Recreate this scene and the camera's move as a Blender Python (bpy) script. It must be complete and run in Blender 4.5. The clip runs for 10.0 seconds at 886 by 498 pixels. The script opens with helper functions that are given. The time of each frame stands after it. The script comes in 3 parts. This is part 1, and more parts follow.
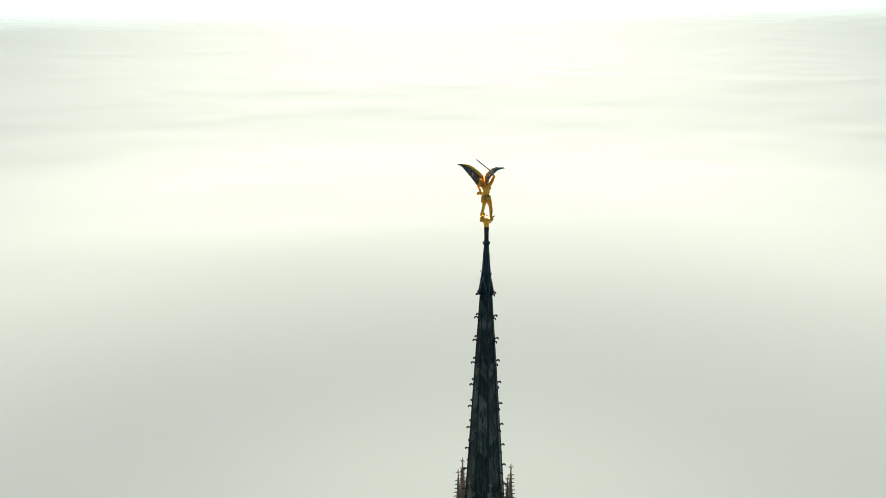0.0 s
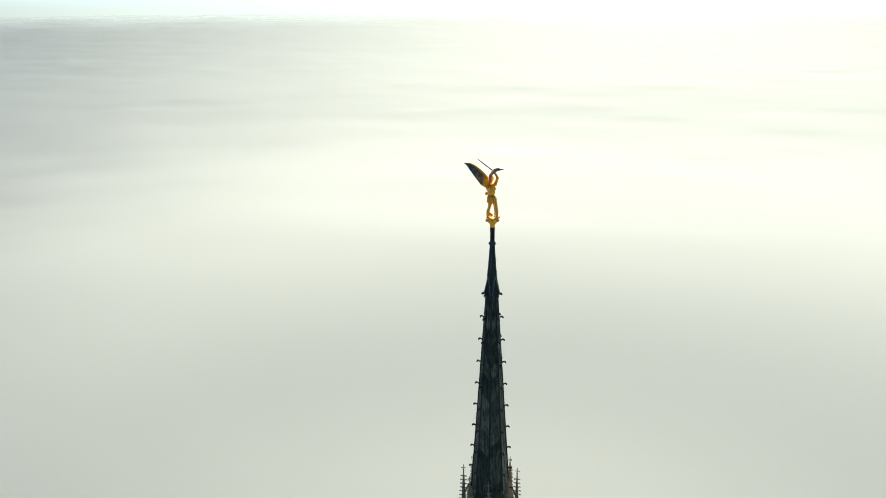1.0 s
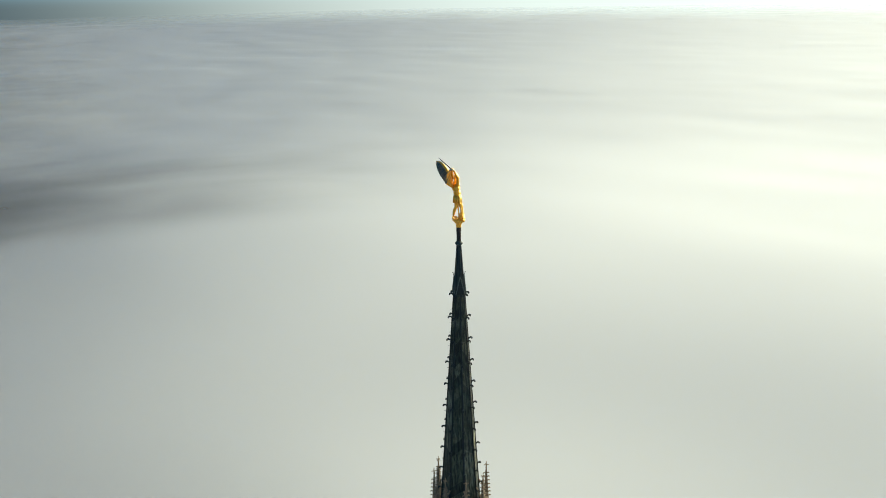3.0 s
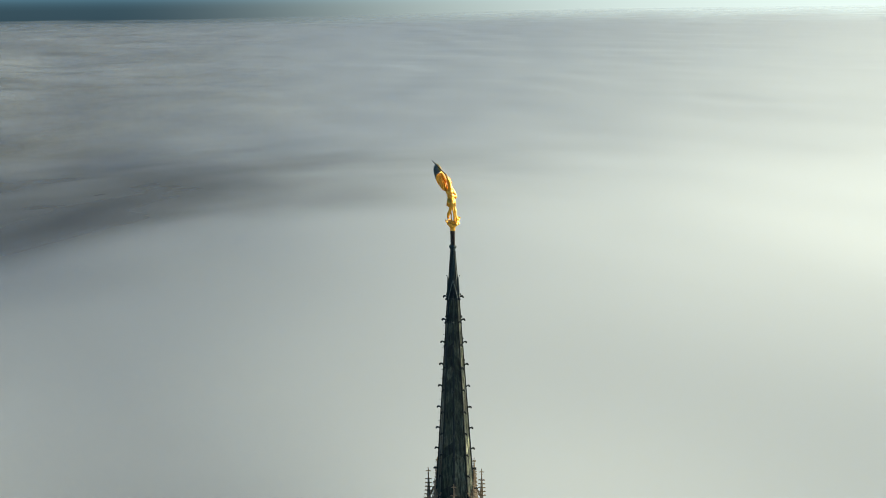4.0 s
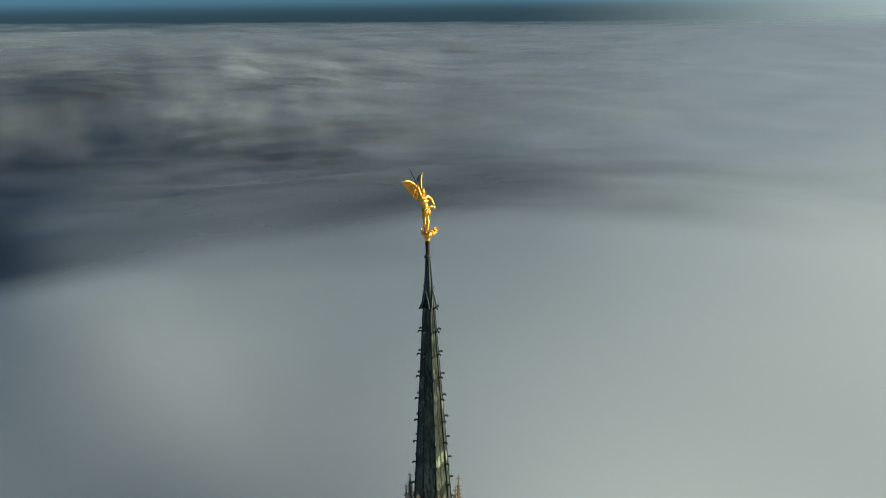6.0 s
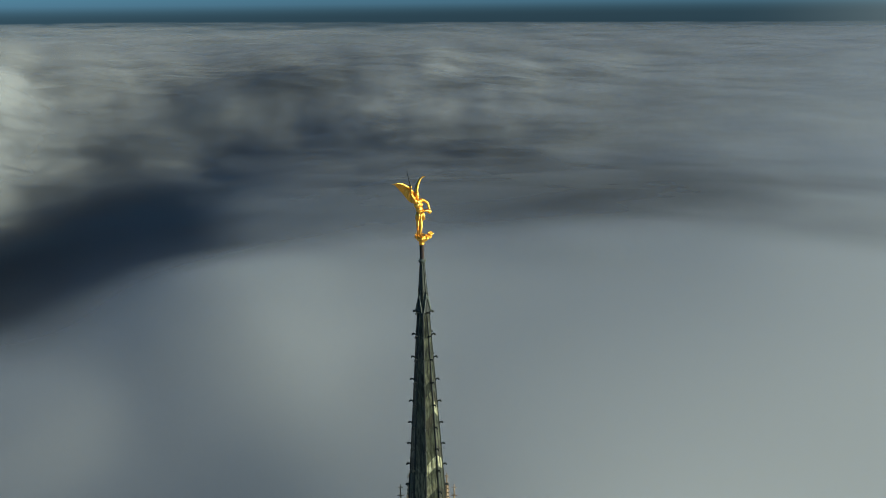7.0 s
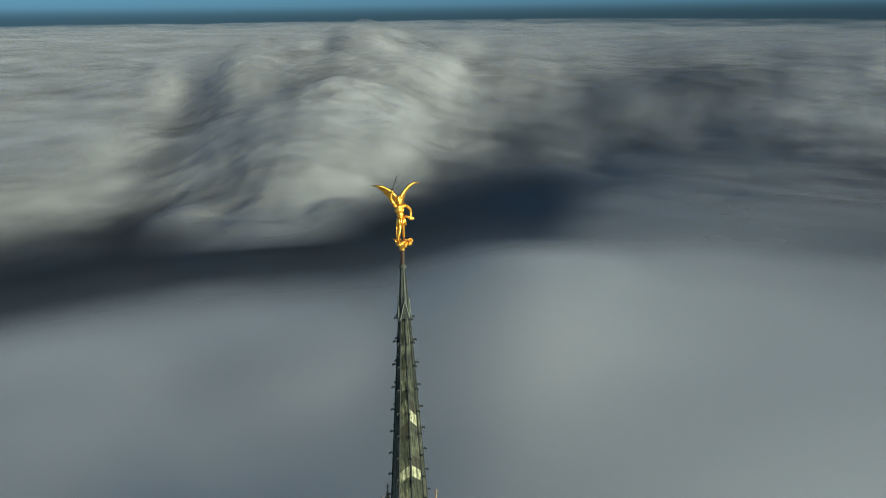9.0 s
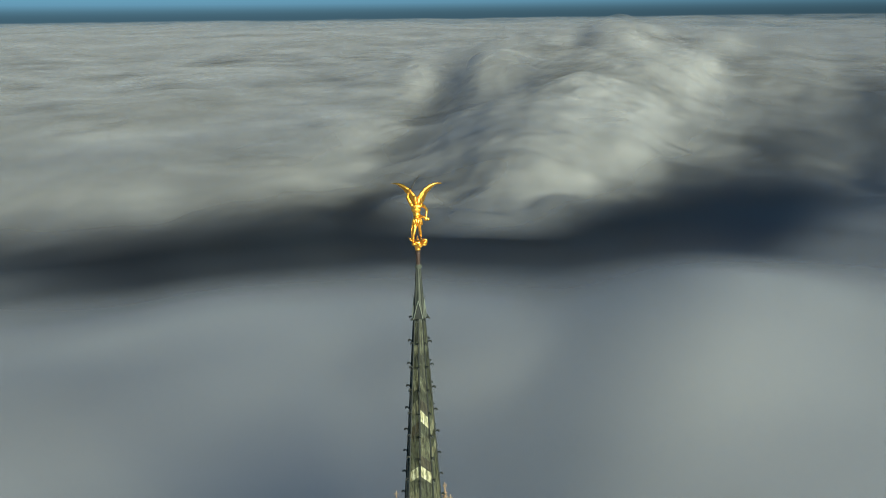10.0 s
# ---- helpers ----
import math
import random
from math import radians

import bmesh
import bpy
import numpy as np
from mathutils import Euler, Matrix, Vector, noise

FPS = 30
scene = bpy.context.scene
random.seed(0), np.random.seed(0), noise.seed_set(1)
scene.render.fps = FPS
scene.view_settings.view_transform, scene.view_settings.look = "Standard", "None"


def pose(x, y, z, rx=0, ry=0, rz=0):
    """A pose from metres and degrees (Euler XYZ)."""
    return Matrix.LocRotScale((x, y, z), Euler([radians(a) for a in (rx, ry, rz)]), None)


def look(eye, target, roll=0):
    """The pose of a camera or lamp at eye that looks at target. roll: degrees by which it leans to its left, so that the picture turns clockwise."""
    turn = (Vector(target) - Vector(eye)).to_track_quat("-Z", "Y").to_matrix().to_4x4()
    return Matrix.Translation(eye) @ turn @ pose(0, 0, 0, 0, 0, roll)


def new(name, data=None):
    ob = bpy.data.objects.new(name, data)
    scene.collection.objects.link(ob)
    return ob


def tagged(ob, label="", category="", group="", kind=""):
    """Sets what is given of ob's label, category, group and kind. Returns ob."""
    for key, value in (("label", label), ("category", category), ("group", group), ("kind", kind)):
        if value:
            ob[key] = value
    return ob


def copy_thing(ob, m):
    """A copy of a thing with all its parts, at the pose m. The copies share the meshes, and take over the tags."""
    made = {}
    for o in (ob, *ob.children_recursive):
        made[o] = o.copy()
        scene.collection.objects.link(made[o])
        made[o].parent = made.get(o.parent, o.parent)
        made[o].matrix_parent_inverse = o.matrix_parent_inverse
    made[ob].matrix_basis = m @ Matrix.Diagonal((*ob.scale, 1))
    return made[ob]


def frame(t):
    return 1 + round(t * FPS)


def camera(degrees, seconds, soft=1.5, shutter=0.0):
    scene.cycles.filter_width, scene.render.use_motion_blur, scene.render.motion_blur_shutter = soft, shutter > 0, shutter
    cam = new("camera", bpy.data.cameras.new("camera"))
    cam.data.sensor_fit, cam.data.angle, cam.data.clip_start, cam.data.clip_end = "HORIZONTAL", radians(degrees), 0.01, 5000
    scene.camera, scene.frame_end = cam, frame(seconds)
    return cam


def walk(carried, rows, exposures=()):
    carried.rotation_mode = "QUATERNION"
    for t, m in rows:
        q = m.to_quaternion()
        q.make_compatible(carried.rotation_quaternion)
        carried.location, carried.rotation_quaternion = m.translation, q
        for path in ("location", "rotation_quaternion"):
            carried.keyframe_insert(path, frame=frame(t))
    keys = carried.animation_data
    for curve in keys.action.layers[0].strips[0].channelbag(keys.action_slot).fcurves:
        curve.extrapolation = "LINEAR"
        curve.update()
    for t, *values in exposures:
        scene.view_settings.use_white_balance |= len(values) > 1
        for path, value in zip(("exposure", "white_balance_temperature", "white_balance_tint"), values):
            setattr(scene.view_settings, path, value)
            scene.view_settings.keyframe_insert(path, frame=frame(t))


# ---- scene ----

# ================= camera: a drone circling the spire =================
# seconds, bearing round the spire, distance from its axis, height over the gable ring,
# turn away from the axis, tilt down, lean (metres and degrees)
ROWS = [
    (0.0, -38.74, 46.78, 18.02, 3.44, 17.71, -0.62),
    (0.5, -30.74, 46.84, 18.07, 3.66, 17.74, -0.65),
    (1.0, -22.96, 46.90, 18.13, 3.91, 17.76, -0.68),
    (1.5, -15.37, 46.94, 18.18, 3.02, 17.80, -0.70),
    (2.0, -7.92, 46.96, 18.23, 1.73, 17.85, -0.72),
    (2.5, -0.57, 46.98, 18.28, 1.58, 17.89, -0.74),
    (2.7, 2.35, 46.98, 18.30, 1.45, 17.92, -0.75),
    (4.0, 21.26, 46.95, 18.41, 0.78, 17.80, -0.78),
    (4.5, 28.57, 46.91, 18.45, 0.35, 17.71, -0.78),
    (5.0, 35.95, 46.87, 18.48, -0.27, 17.58, -0.79),
    (6.5, 58.73, 46.65, 18.58, -1.49, 17.18, -0.78),
    (7.0, 66.59, 46.55, 18.60, -1.67, 17.12, -0.77),
    (7.5, 74.62, 46.44, 18.63, -1.81, 17.06, -0.76),
    (8.0, 82.83, 46.31, 18.65, -2.08, 17.01, -0.75),
    (8.5, 91.21, 46.17, 18.67, -2.64, 17.01, -0.73),
    (9.0, 99.79, 46.03, 18.69, -3.22, 17.01, -0.71),
    (9.5, 108.55, 45.86, 18.70, -2.97, 17.07, -0.69),
    (10.0, 117.51, 45.69, 18.72, -1.99, 17.15, -0.66),
]

Z0 = 140.0            # height of the gable ring over the bay
cam = camera(60.66, 10.0, soft=0.9)


def orbit(bearing, dist, up, turn, tilt, lean):
    a = radians(bearing)
    return pose(dist * math.sin(a), -dist * math.cos(a), Z0 + up, 90 - tilt, 0, bearing + turn) @ pose(0, 0, 0, 0, 0, lean)


walk(cam, [(r[0], orbit(*r[1:])) for r in ROWS],
     exposures=[(0.0, 1.36, 6450, -3), (2.5, 1.34, 6450, -3), (4.5, 1.15, 6150, -5), (6.5, 0.76, 5900, -6), (8.0, 0.62, 5800, -6), (10.0, 0.92, 6050, -6)])

# ================= world, sun =================
SUN_AZ, SUN_EL = -36.0, 15.0      # bearing (counter-clockwise from +y) and height of the sun
world = bpy.data.worlds.new("world")
scene.world = world
world.use_nodes = True
wn, wl = world.node_tree.nodes, world.node_tree.links
wn.clear()
sky = wn.new("ShaderNodeTexSky")
sky.sky_type, sky.sun_disc = "NISHITA", False
sky.sun_elevation, sky.sun_rotation = radians(SUN_EL), radians(-SUN_AZ)
sky.altitude, sky.air_density, sky.dust_density, sky.ozone_density = 150, 1.0, 0.3, 3.0
# clear cold morning air, with a dull band of distant haze lying on the horizon
cool = wn.new("ShaderNodeMix")
cool.data_type, cool.blend_type = "RGBA", "MULTIPLY"
cool.inputs["Factor"].default_value = 1.0
cool.inputs["B"].default_value = (0.47, 0.88, 1.22, 1)
wl.new(sky.outputs[0], cool.inputs["A"])
wtc = wn.new("ShaderNodeTexCoord")
wsep = wn.new("ShaderNodeSeparateXYZ")
wl.new(wtc.outputs["Generated"], wsep.inputs[0])
band = wn.new("ShaderNodeValToRGB")
for el, (p, v) in zip([band.color_ramp.elements[0], band.color_ramp.elements[1]] + [band.color_ramp.elements.new(0.5) for _ in range(3)],
                      ((0.0, 0.27), (0.3, 1.1), (0.006, 0.31), (0.016, 0.60), (0.06, 0.85))):
    el.position, el.color = p, (v, v, v * (1.5 if p < 0.02 else 1.1), 1)
wl.new(wsep.outputs["Z"], band.inputs["Fac"])
haze = wn.new("ShaderNodeVectorMath")
haze.operation = "MULTIPLY"
wl.new(cool.outputs["Result"], haze.inputs[0])
wl.new(band.outputs["Color"], haze.inputs[1])
# bright morning haze low under the sun
low_sun = wn.new("ShaderNodeVectorMath")
low_sun.operation = "DOT_PRODUCT"
low_sun.inputs[1].default_value = (-math.sin(radians(SUN_AZ)), math.cos(radians(SUN_AZ)), 0)
wl.new(wtc.outputs["Generated"], low_sun.inputs[0])
spread = wn.new("ShaderNodeMapRange")
spread.interpolation_type = "SMOOTHSTEP"
spread.inputs["From Min"].default_value, spread.inputs["From Max"].default_value = 0.15, 0.95
wl.new(low_sun.outputs["Value"], spread.inputs["Value"])
lift = wn.new("ShaderNodeMapRange")
lift.interpolation_type = "SMOOTHSTEP"
lift.inputs["From Min"].default_value, lift.inputs["From Max"].default_value = 0.10, 0.0
wl.new(wsep.outputs["Z"], lift.inputs["Value"])
glow = wn.new("ShaderNodeMath")
glow.operation = "MULTIPLY"
wl.new(spread.outputs[0], glow.inputs[0])
wl.new(lift.outputs[0], glow.inputs[1])
veil = wn.new("ShaderNodeVectorMath")
veil.operation = "SCALE"
veil.inputs[0].default_value = (8.4, 8.3, 7.7)
wl.new(glow.outputs[0], veil.inputs["Scale"])
air = wn.new("ShaderNodeVectorMath")
wl.new(haze.outputs[0], air.inputs[0])
wl.new(veil.outputs[0], air.inputs[1])
bg = wn.new("ShaderNodeBackground")
bg.inputs["Strength"].default_value = 0.042
wout = wn.new("ShaderNodeOutputWorld")
wl.new(air.outputs[0], bg.inputs["Color"])
wl.new(bg.outputs[0], wout.inputs["Surface"])

sun_dir = Vector((-math.sin(radians(SUN_AZ)) * math.cos(radians(SUN_EL)), math.cos(radians(SUN_AZ)) * math.cos(radians(SUN_EL)), math.sin(radians(SUN_EL))))
sun = new("sun", bpy.data.lights.new("sun", "SUN"))
sun.data.energy, sun.data.angle, sun.data.color = 4.8, radians(26.0), (1.0, 0.91, 0.73)
sun.matrix_world = look(Vector((0, 0, 300)) + sun_dir * 50, (0, 0, 300))
scene.cycles.transparent_max_bounces = 24


# ================= materials =================
def material(name):
    m = bpy.data.materials.new(name)
    m.use_nodes = True
    n, l = m.node_tree.nodes, m.node_tree.links
    b = n["Principled BSDF"]
    return m, n, l, b


def ramp(n, stops):
    r = n.new("ShaderNodeValToRGB")
    e = r.color_ramp.elements
    while len(e) < len(stops):
        e.new(0.5)
    for el, (p, c) in zip(e, stops):
        el.position, el.color = p, (*c, 1)
    return r


def noise_tex(n, l, scale, detail=4, rough=0.55, coord="Object", stretch=None):
    tc = n.new("ShaderNodeTexCoord")
    t = n.new("ShaderNodeTexNoise")
    t.inputs["Scale"].default_value, t.inputs["Detail"].default_value, t.inputs["Roughness"].default_value = scale, detail, rough
    if stretch:
        mp = n.new("ShaderNodeMapping")
        mp.inputs["Scale"].default_value = stretch
        l.new(tc.outputs[coord], mp.inputs[0])
        l.new(mp.outputs[0], t.inputs["Vector"])
    else:
        l.new(tc.outputs[coord], t.inputs["Vector"])
    return t


def simple(name, c1, c2, scale, rough, metal=0.0, bump=0.0, stretch=None):
    m, n, l, b = material(name)
    t = noise_tex(n, l, scale, 6, 0.6, stretch=stretch)
    r = ramp(n, [(0.3, c1), (0.7, c2)])
    l.new(t.outputs["Fac"], r.inputs[0])
    l.new(r.outputs[0], b.inputs["Base Color"])
    b.inputs["Roughness"].default_value, b.inputs["Metallic"].default_value = rough, metal
    if bump:
        t2 = noise_tex(n, l, scale * 5, 5, 0.6)
        bp = n.new("ShaderNodeBump")
        bp.inputs["Strength"].default_value, bp.inputs["Distance"].default_value = bump, 0.02
        l.new(t2.outputs["Fac"], bp.inputs["Height"])
        l.new(bp.outputs[0], b.inputs["Normal"])
    return m


GOLD = simple("gilded_copper", (0.95, 0.43, 0.04), (1.0, 0.58, 0.12), 6, 0.36, 1.0, 0.9)
WING_BACK = simple("dulled_gilding", (0.16, 0.145, 0.12), (0.34, 0.29, 0.21), 5, 0.45, 0.6)
DARK = simple("tarnished_blade", (0.03, 0.03, 0.03), (0.07, 0.06, 0.05), 8, 0.45, 0.6)
COPPER = simple("bare_copper_collar", (0.025, 0.014, 0.010), (0.05, 0.028, 0.02), 5, 0.5, 0.3, 0.1)
PATINA = simple("green_patina_sheet", (0.020, 0.024, 0.019), (0.074, 0.082, 0.062), 3, 0.7, 0.0, 0.25, (1, 1, 0.35))
RIDGE = simple("dark_patina_roll", (0.006, 0.0075, 0.006), (0.017, 0.02, 0.016), 6, 0.7, 0.0, 0.2)
# gable edges: the sunlight on them is put into a paler patina
EDGE_LIGHT = simple("worn_pale_patina", (0.09, 0.10, 0.08), (0.15, 0.165, 0.13), 6, 0.7, 0.0, 0.2)
STONE = simple("weathered_granite", (0.20, 0.135, 0.08), (0.34, 0.24, 0.14), 4, 0.85, 0.0, 0.5)

# copper sheets: each one weathered to its own tone, streaked downwards and dented
def sheet_material(name, tones, gloss):
    m, n, l, b = material(name)
    info = n.new("ShaderNodeObjectInfo")
    tone = ramp(n, tones)
    l.new(info.outputs["Random"], tone.inputs[0])
    streak = noise_tex(n, l, 9, 6, 0.65, stretch=(1, 1, 0.14))
    dirt = ramp(n, [(0.40, (0.08, 0.09, 0.07)), (0.5, (0.55, 0.57, 0.52)), (0.60, (1, 1, 1))])
    l.new(streak.outputs["Fac"], dirt.inputs[0])
    blotch = noise_tex(n, l, 2.2, 3, 0.5)
    stain = ramp(n, [(0.35, (0.62, 0.58, 0.5)), (0.6, (1, 1, 1))])
    l.new(blotch.outputs["Fac"], stain.inputs[0])
    last = tone.outputs[0]
    for src in (dirt, stain):
        mul = n.new("ShaderNodeMix")
        mul.data_type, mul.blend_type = "RGBA", "MULTIPLY"
        mul.inputs["Factor"].default_value = 0.9
        l.new(last, mul.inputs["A"])
        l.new(src.outputs[0], mul.inputs["B"])
        last = mul.outputs["Result"]
    l.new(last, b.inputs["Base Color"])
    b.inputs["Roughness"].default_value, b.inputs["Metallic"].default_value = gloss, 0.0
    b.inputs["Specular IOR Level"].default_value = 0.3
    dent = noise_tex(n, l, 6, 4)
    bp = n.new("ShaderNodeBump")
    bp.inputs["Strength"].default_value, bp.inputs["Distance"].default_value = 0.5, 0.05
    l.new(dent.outputs["Fac"], bp.inputs["Height"])
    l.new(bp.outputs[0], b.inputs["Normal"])
    return m


SHEET = sheet_material("weathered_copper_sheet", [(0.0, (0.042, 0.047, 0.030)), (0.3, (0.070, 0.075, 0.048)), (0.7, (0.108, 0.112, 0.072)), (1.0, (0.20, 0.197, 0.130))], 0.44)
SHEET_PALE = sheet_material("pale_copper_sheet", [(0.0, (0.40, 0.39, 0.25)), (1.0, (0.48, 0.465, 0.31))], 0.4)
SHEET_BROWN = sheet_material("stained_copper_sheet", [(0.0, (0.034, 0.031, 0.018)), (1.0, (0.056, 0.049, 0.03))], 0.5)

# fog: white droplets that throw much of the light forward; where the bank is thin
# (the sheet's own "bank_depth") the flats show through, in wisps
FOG, n, l, b = material("fog")
n.remove(b)
dens = n.new("ShaderNodeAttribute")
dens.attribute_name = "bank_depth"
geo = n.new("ShaderNodeNewGeometry")
wisp = n.new("ShaderNodeTexNoise")
wisp.inputs["Scale"].default_value, wisp.inputs["Detail"].default_value, wisp.inputs["Roughness"].default_value = 0.0045, 2, 0.45
wisp.inputs["Distortion"].default_value = 0.6
l.new(geo.outputs["Position"], wisp.inputs["Vector"])


def calc(n, l, op, a, b_):
    m = n.new("ShaderNodeMath")
    m.operation = op
    for i, v in enumerate((a, b_)):
        if isinstance(v, (int, float)):
            m.inputs[i].default_value = v
        else:
            l.new(v, m.inputs[i])
    return m.outputs[0]


curl = n.new("ShaderNodeTexNoise")
curl.inputs["Scale"].default_value, curl.inputs["Detail"].default_value, curl.inputs["Roughness"].default_value = 0.014, 3, 0.5
curl.inputs["Distortion"].default_value = 0.4
l.new(geo.outputs["Position"], curl.inputs["Vector"])
inv = calc(n, l, "SUBTRACT", 1.0, dens.outputs["Fac"])
partial = calc(n, l, "MULTIPLY", calc(n, l, "MULTIPLY", dens.outputs["Fac"], inv), 4.0)
swing = calc(n, l, "ADD", calc(n, l, "SUBTRACT", wisp.outputs["Fac"], 0.5), calc(n, l, "MULTIPLY", calc(n, l, "SUBTRACT", curl.outputs["Fac"], 0.5), 0.4))
cover = calc(n, l, "ADD", dens.outputs["Fac"], calc(n, l, "MULTIPLY", swing, partial))
cover.node.use_clamp = True
dif = n.new("ShaderNodeBsdfDiffuse")
dif.inputs["Color"].default_value = (0.40, 0.40, 0.40, 1)
dif.inputs["Roughness"].default_value = 1.0
lobes = []
for kind, rough_ in (("GGX", 0.88), ("BECKMANN", 1.0)):
    glo = n.new("ShaderNodeBsdfGlossy")
    glo.distribution = kind
    glo.inputs["Color"].default_value = (0.56, 0.56, 0.56, 1)
    glo.inputs["Roughness"].default_value = rough_
    lobes.append(glo)
forward = n.new("ShaderNodeMixShader")
forward.inputs[0].default_value = 0.52
l.new(lobes[0].outputs[0], forward.inputs[1])
l.new(lobes[1].outputs[0], forward.inputs[2])
body = n.new("ShaderNodeMixShader")
body.inputs[0].default_value = 0.7
l.new(dif.outputs[0], body.inputs[1])
l.new(forward.outputs[0], body.inputs[2])
# small curls on the heaped banks (the sheet's own "billow")
heaped = n.new("ShaderNodeAttribute")
heaped.attribute_name = "billow"
curls = n.new("ShaderNodeTexNoise")
curls.inputs["Scale"].default_value, curls.inputs["Detail"].default_value, curls.inputs["Roughness"].default_value = 0.022, 2.5, 0.42
l.new(geo.outputs["Position"], curls.inputs["Vector"])
relief = n.new("ShaderNodeBump")
relief.inputs["Strength"].default_value, relief.inputs["Distance"].default_value = 1.0, 1.0
l.new(calc(n, l, "MULTIPLY", calc(n, l, "MULTIPLY", curls.outputs["Fac"], heaped.outputs["Fac"]), 26.0), relief.inputs["Height"])
for shader in (dif, *lobes):
    l.new(relief.outputs[0], shader.inputs["Normal"])
clear = n.new("ShaderNodeBsdfTransparent")
mix = n.new("ShaderNodeMixShader")
l.new(cover, mix.inputs[0])
l.new(clear.outputs[0], mix.inputs[1])
l.new(body.outputs[0], mix.inputs[2])
l.new(mix.outputs[0], n["Material Output"].inputs["Surface"])
SAND = simple("wet_tidal_flat", (0.012, 0.0135, 0.016), (0.016, 0.030, 0.052), 0.006, 0.5)


# ================= builders =================
def link_mesh(name, bm, mats, smooth=False):
    me = bpy.data.meshes.new(name)
    bm.normal_update()
    bm.to_mesh(me)
    bm.free()
    for m in (mats if isinstance(mats, (list, tuple)) else [mats]):
        me.materials.append(m)
    if smooth:
        me.polygons.foreach_set("use_smooth", [True] * len(me.polygons))
    return new(name, me)


def part(name, bm, mat, parent, label="", smooth=False):
    ob = link_mesh(name, bm, mat, smooth)
    ob.parent = parent
    if label:
        tagged(ob, label)
    return ob


# ================= the fog sea and the bay under it =================
def lattice(ix, iy, seed):
    h = (ix.astype(np.int64) * 374761393 + iy.astype(np.int64) * 668265263 + seed * 974634777) & 0xFFFFFFFF
    h = ((h ^ (h >> 13)) * 1274126177) & 0xFFFFFFFF
    return ((h ^ (h >> 16)) & 0xFFFF) / 65535.0


def vnoise(x, y, seed):
    x0, y0 = np.floor(x), np.floor(y)
    fx, fy = x - x0, y - y0
    fx, fy = fx ** 3 * (fx * (6 * fx - 15) + 10), fy ** 3 * (fy * (6 * fy - 15) + 10)
    a, b_, c, d = lattice(x0, y0, seed), lattice(x0 + 1, y0, seed), lattice(x0, y0 + 1, seed), lattice(x0 + 1, y0 + 1, seed)
    return (a + (b_ - a) * fx) * (1 - fy) + (c + (d - c) * fx) * fy


def fbm(x, y, seed, octaves=4, gain=0.5):
    s, amp, tot = 0.0, 1.0, 0.0
    for o in range(octaves):
        c, s_ = math.cos(0.7 * o), math.sin(0.7 * o)
        s = s + amp * (vnoise((x * c - y * s_) * 2 ** o, (x * s_ + y * c) * 2 ** o, seed + o) - 0.5)
        tot += amp
        amp *= gain
    return s / tot * 2


def sstep(a, b_, v):
    t = np.clip((v - a) / (b_ - a), 0, 1)
    return t * t * (3 - 2 * t)


# the cap of fog over the mount: bearing, distance of its rim
EDGE = [(-120, 270), (0, 272), (30, 250), (48, 230), (62, 212), (72, 203), (81, 199), (88, 195), (94, 184), (100, 160), (104, 151),
        (109, 158), (123, 157), (136, 158), (145, 156), (154, 162), (175, 200), (205, 250), (240, 270)]
# the clear lee behind it: bearing, where the next bank starts to rise, where it is full, depth
LEE = [(-120, 360, 700, 0.0), (5, 360, 800, 0.0), (30, 370, 640, 0.2), (38, 370, 680, 0.42), (47, 390, 760, 0.62), (60, 430, 950, 0.66), (77, 440, 1050, 0.66), (84, 430, 1250, 0.78),
       (90, 420, 1250, 0.9), (95, 410, 900, 0.9), (101, 330, 500, 0.9), (108, 284, 390, 0.9), (117, 280, 380, 0.9),
       (124, 330, 520, 0.9), (137, 335, 560, 0.88), (151, 325, 560, 0.8), (175, 320, 520, 0.4), (205, 320, 700, 0.0), (240, 360, 700, 0.0)]
# a clear rift through the far bank: bearing, distance, half width, depth
RIFT = [(123, 400, 30, 18), (120, 520, 30, 18), (117, 680, 28, 18), (114.5, 850, 30, 16), (113, 1150, 40, 14), (112, 1900, 60, 10)]


def smooth_table(az, table, col, soft=4.0):
    xs = np.arange(-130, 251, 1.0)
    ys = np.interp(xs, [r[0] for r in table], [r[col] for r in table])
    ker = np.exp(-0.5 * (np.arange(-12, 13) / soft) ** 2)
    ys = np.convolve(np.pad(ys, 12, mode="edge"), ker / ker.sum(), mode="valid")
    return np.interp(az, xs, ys)


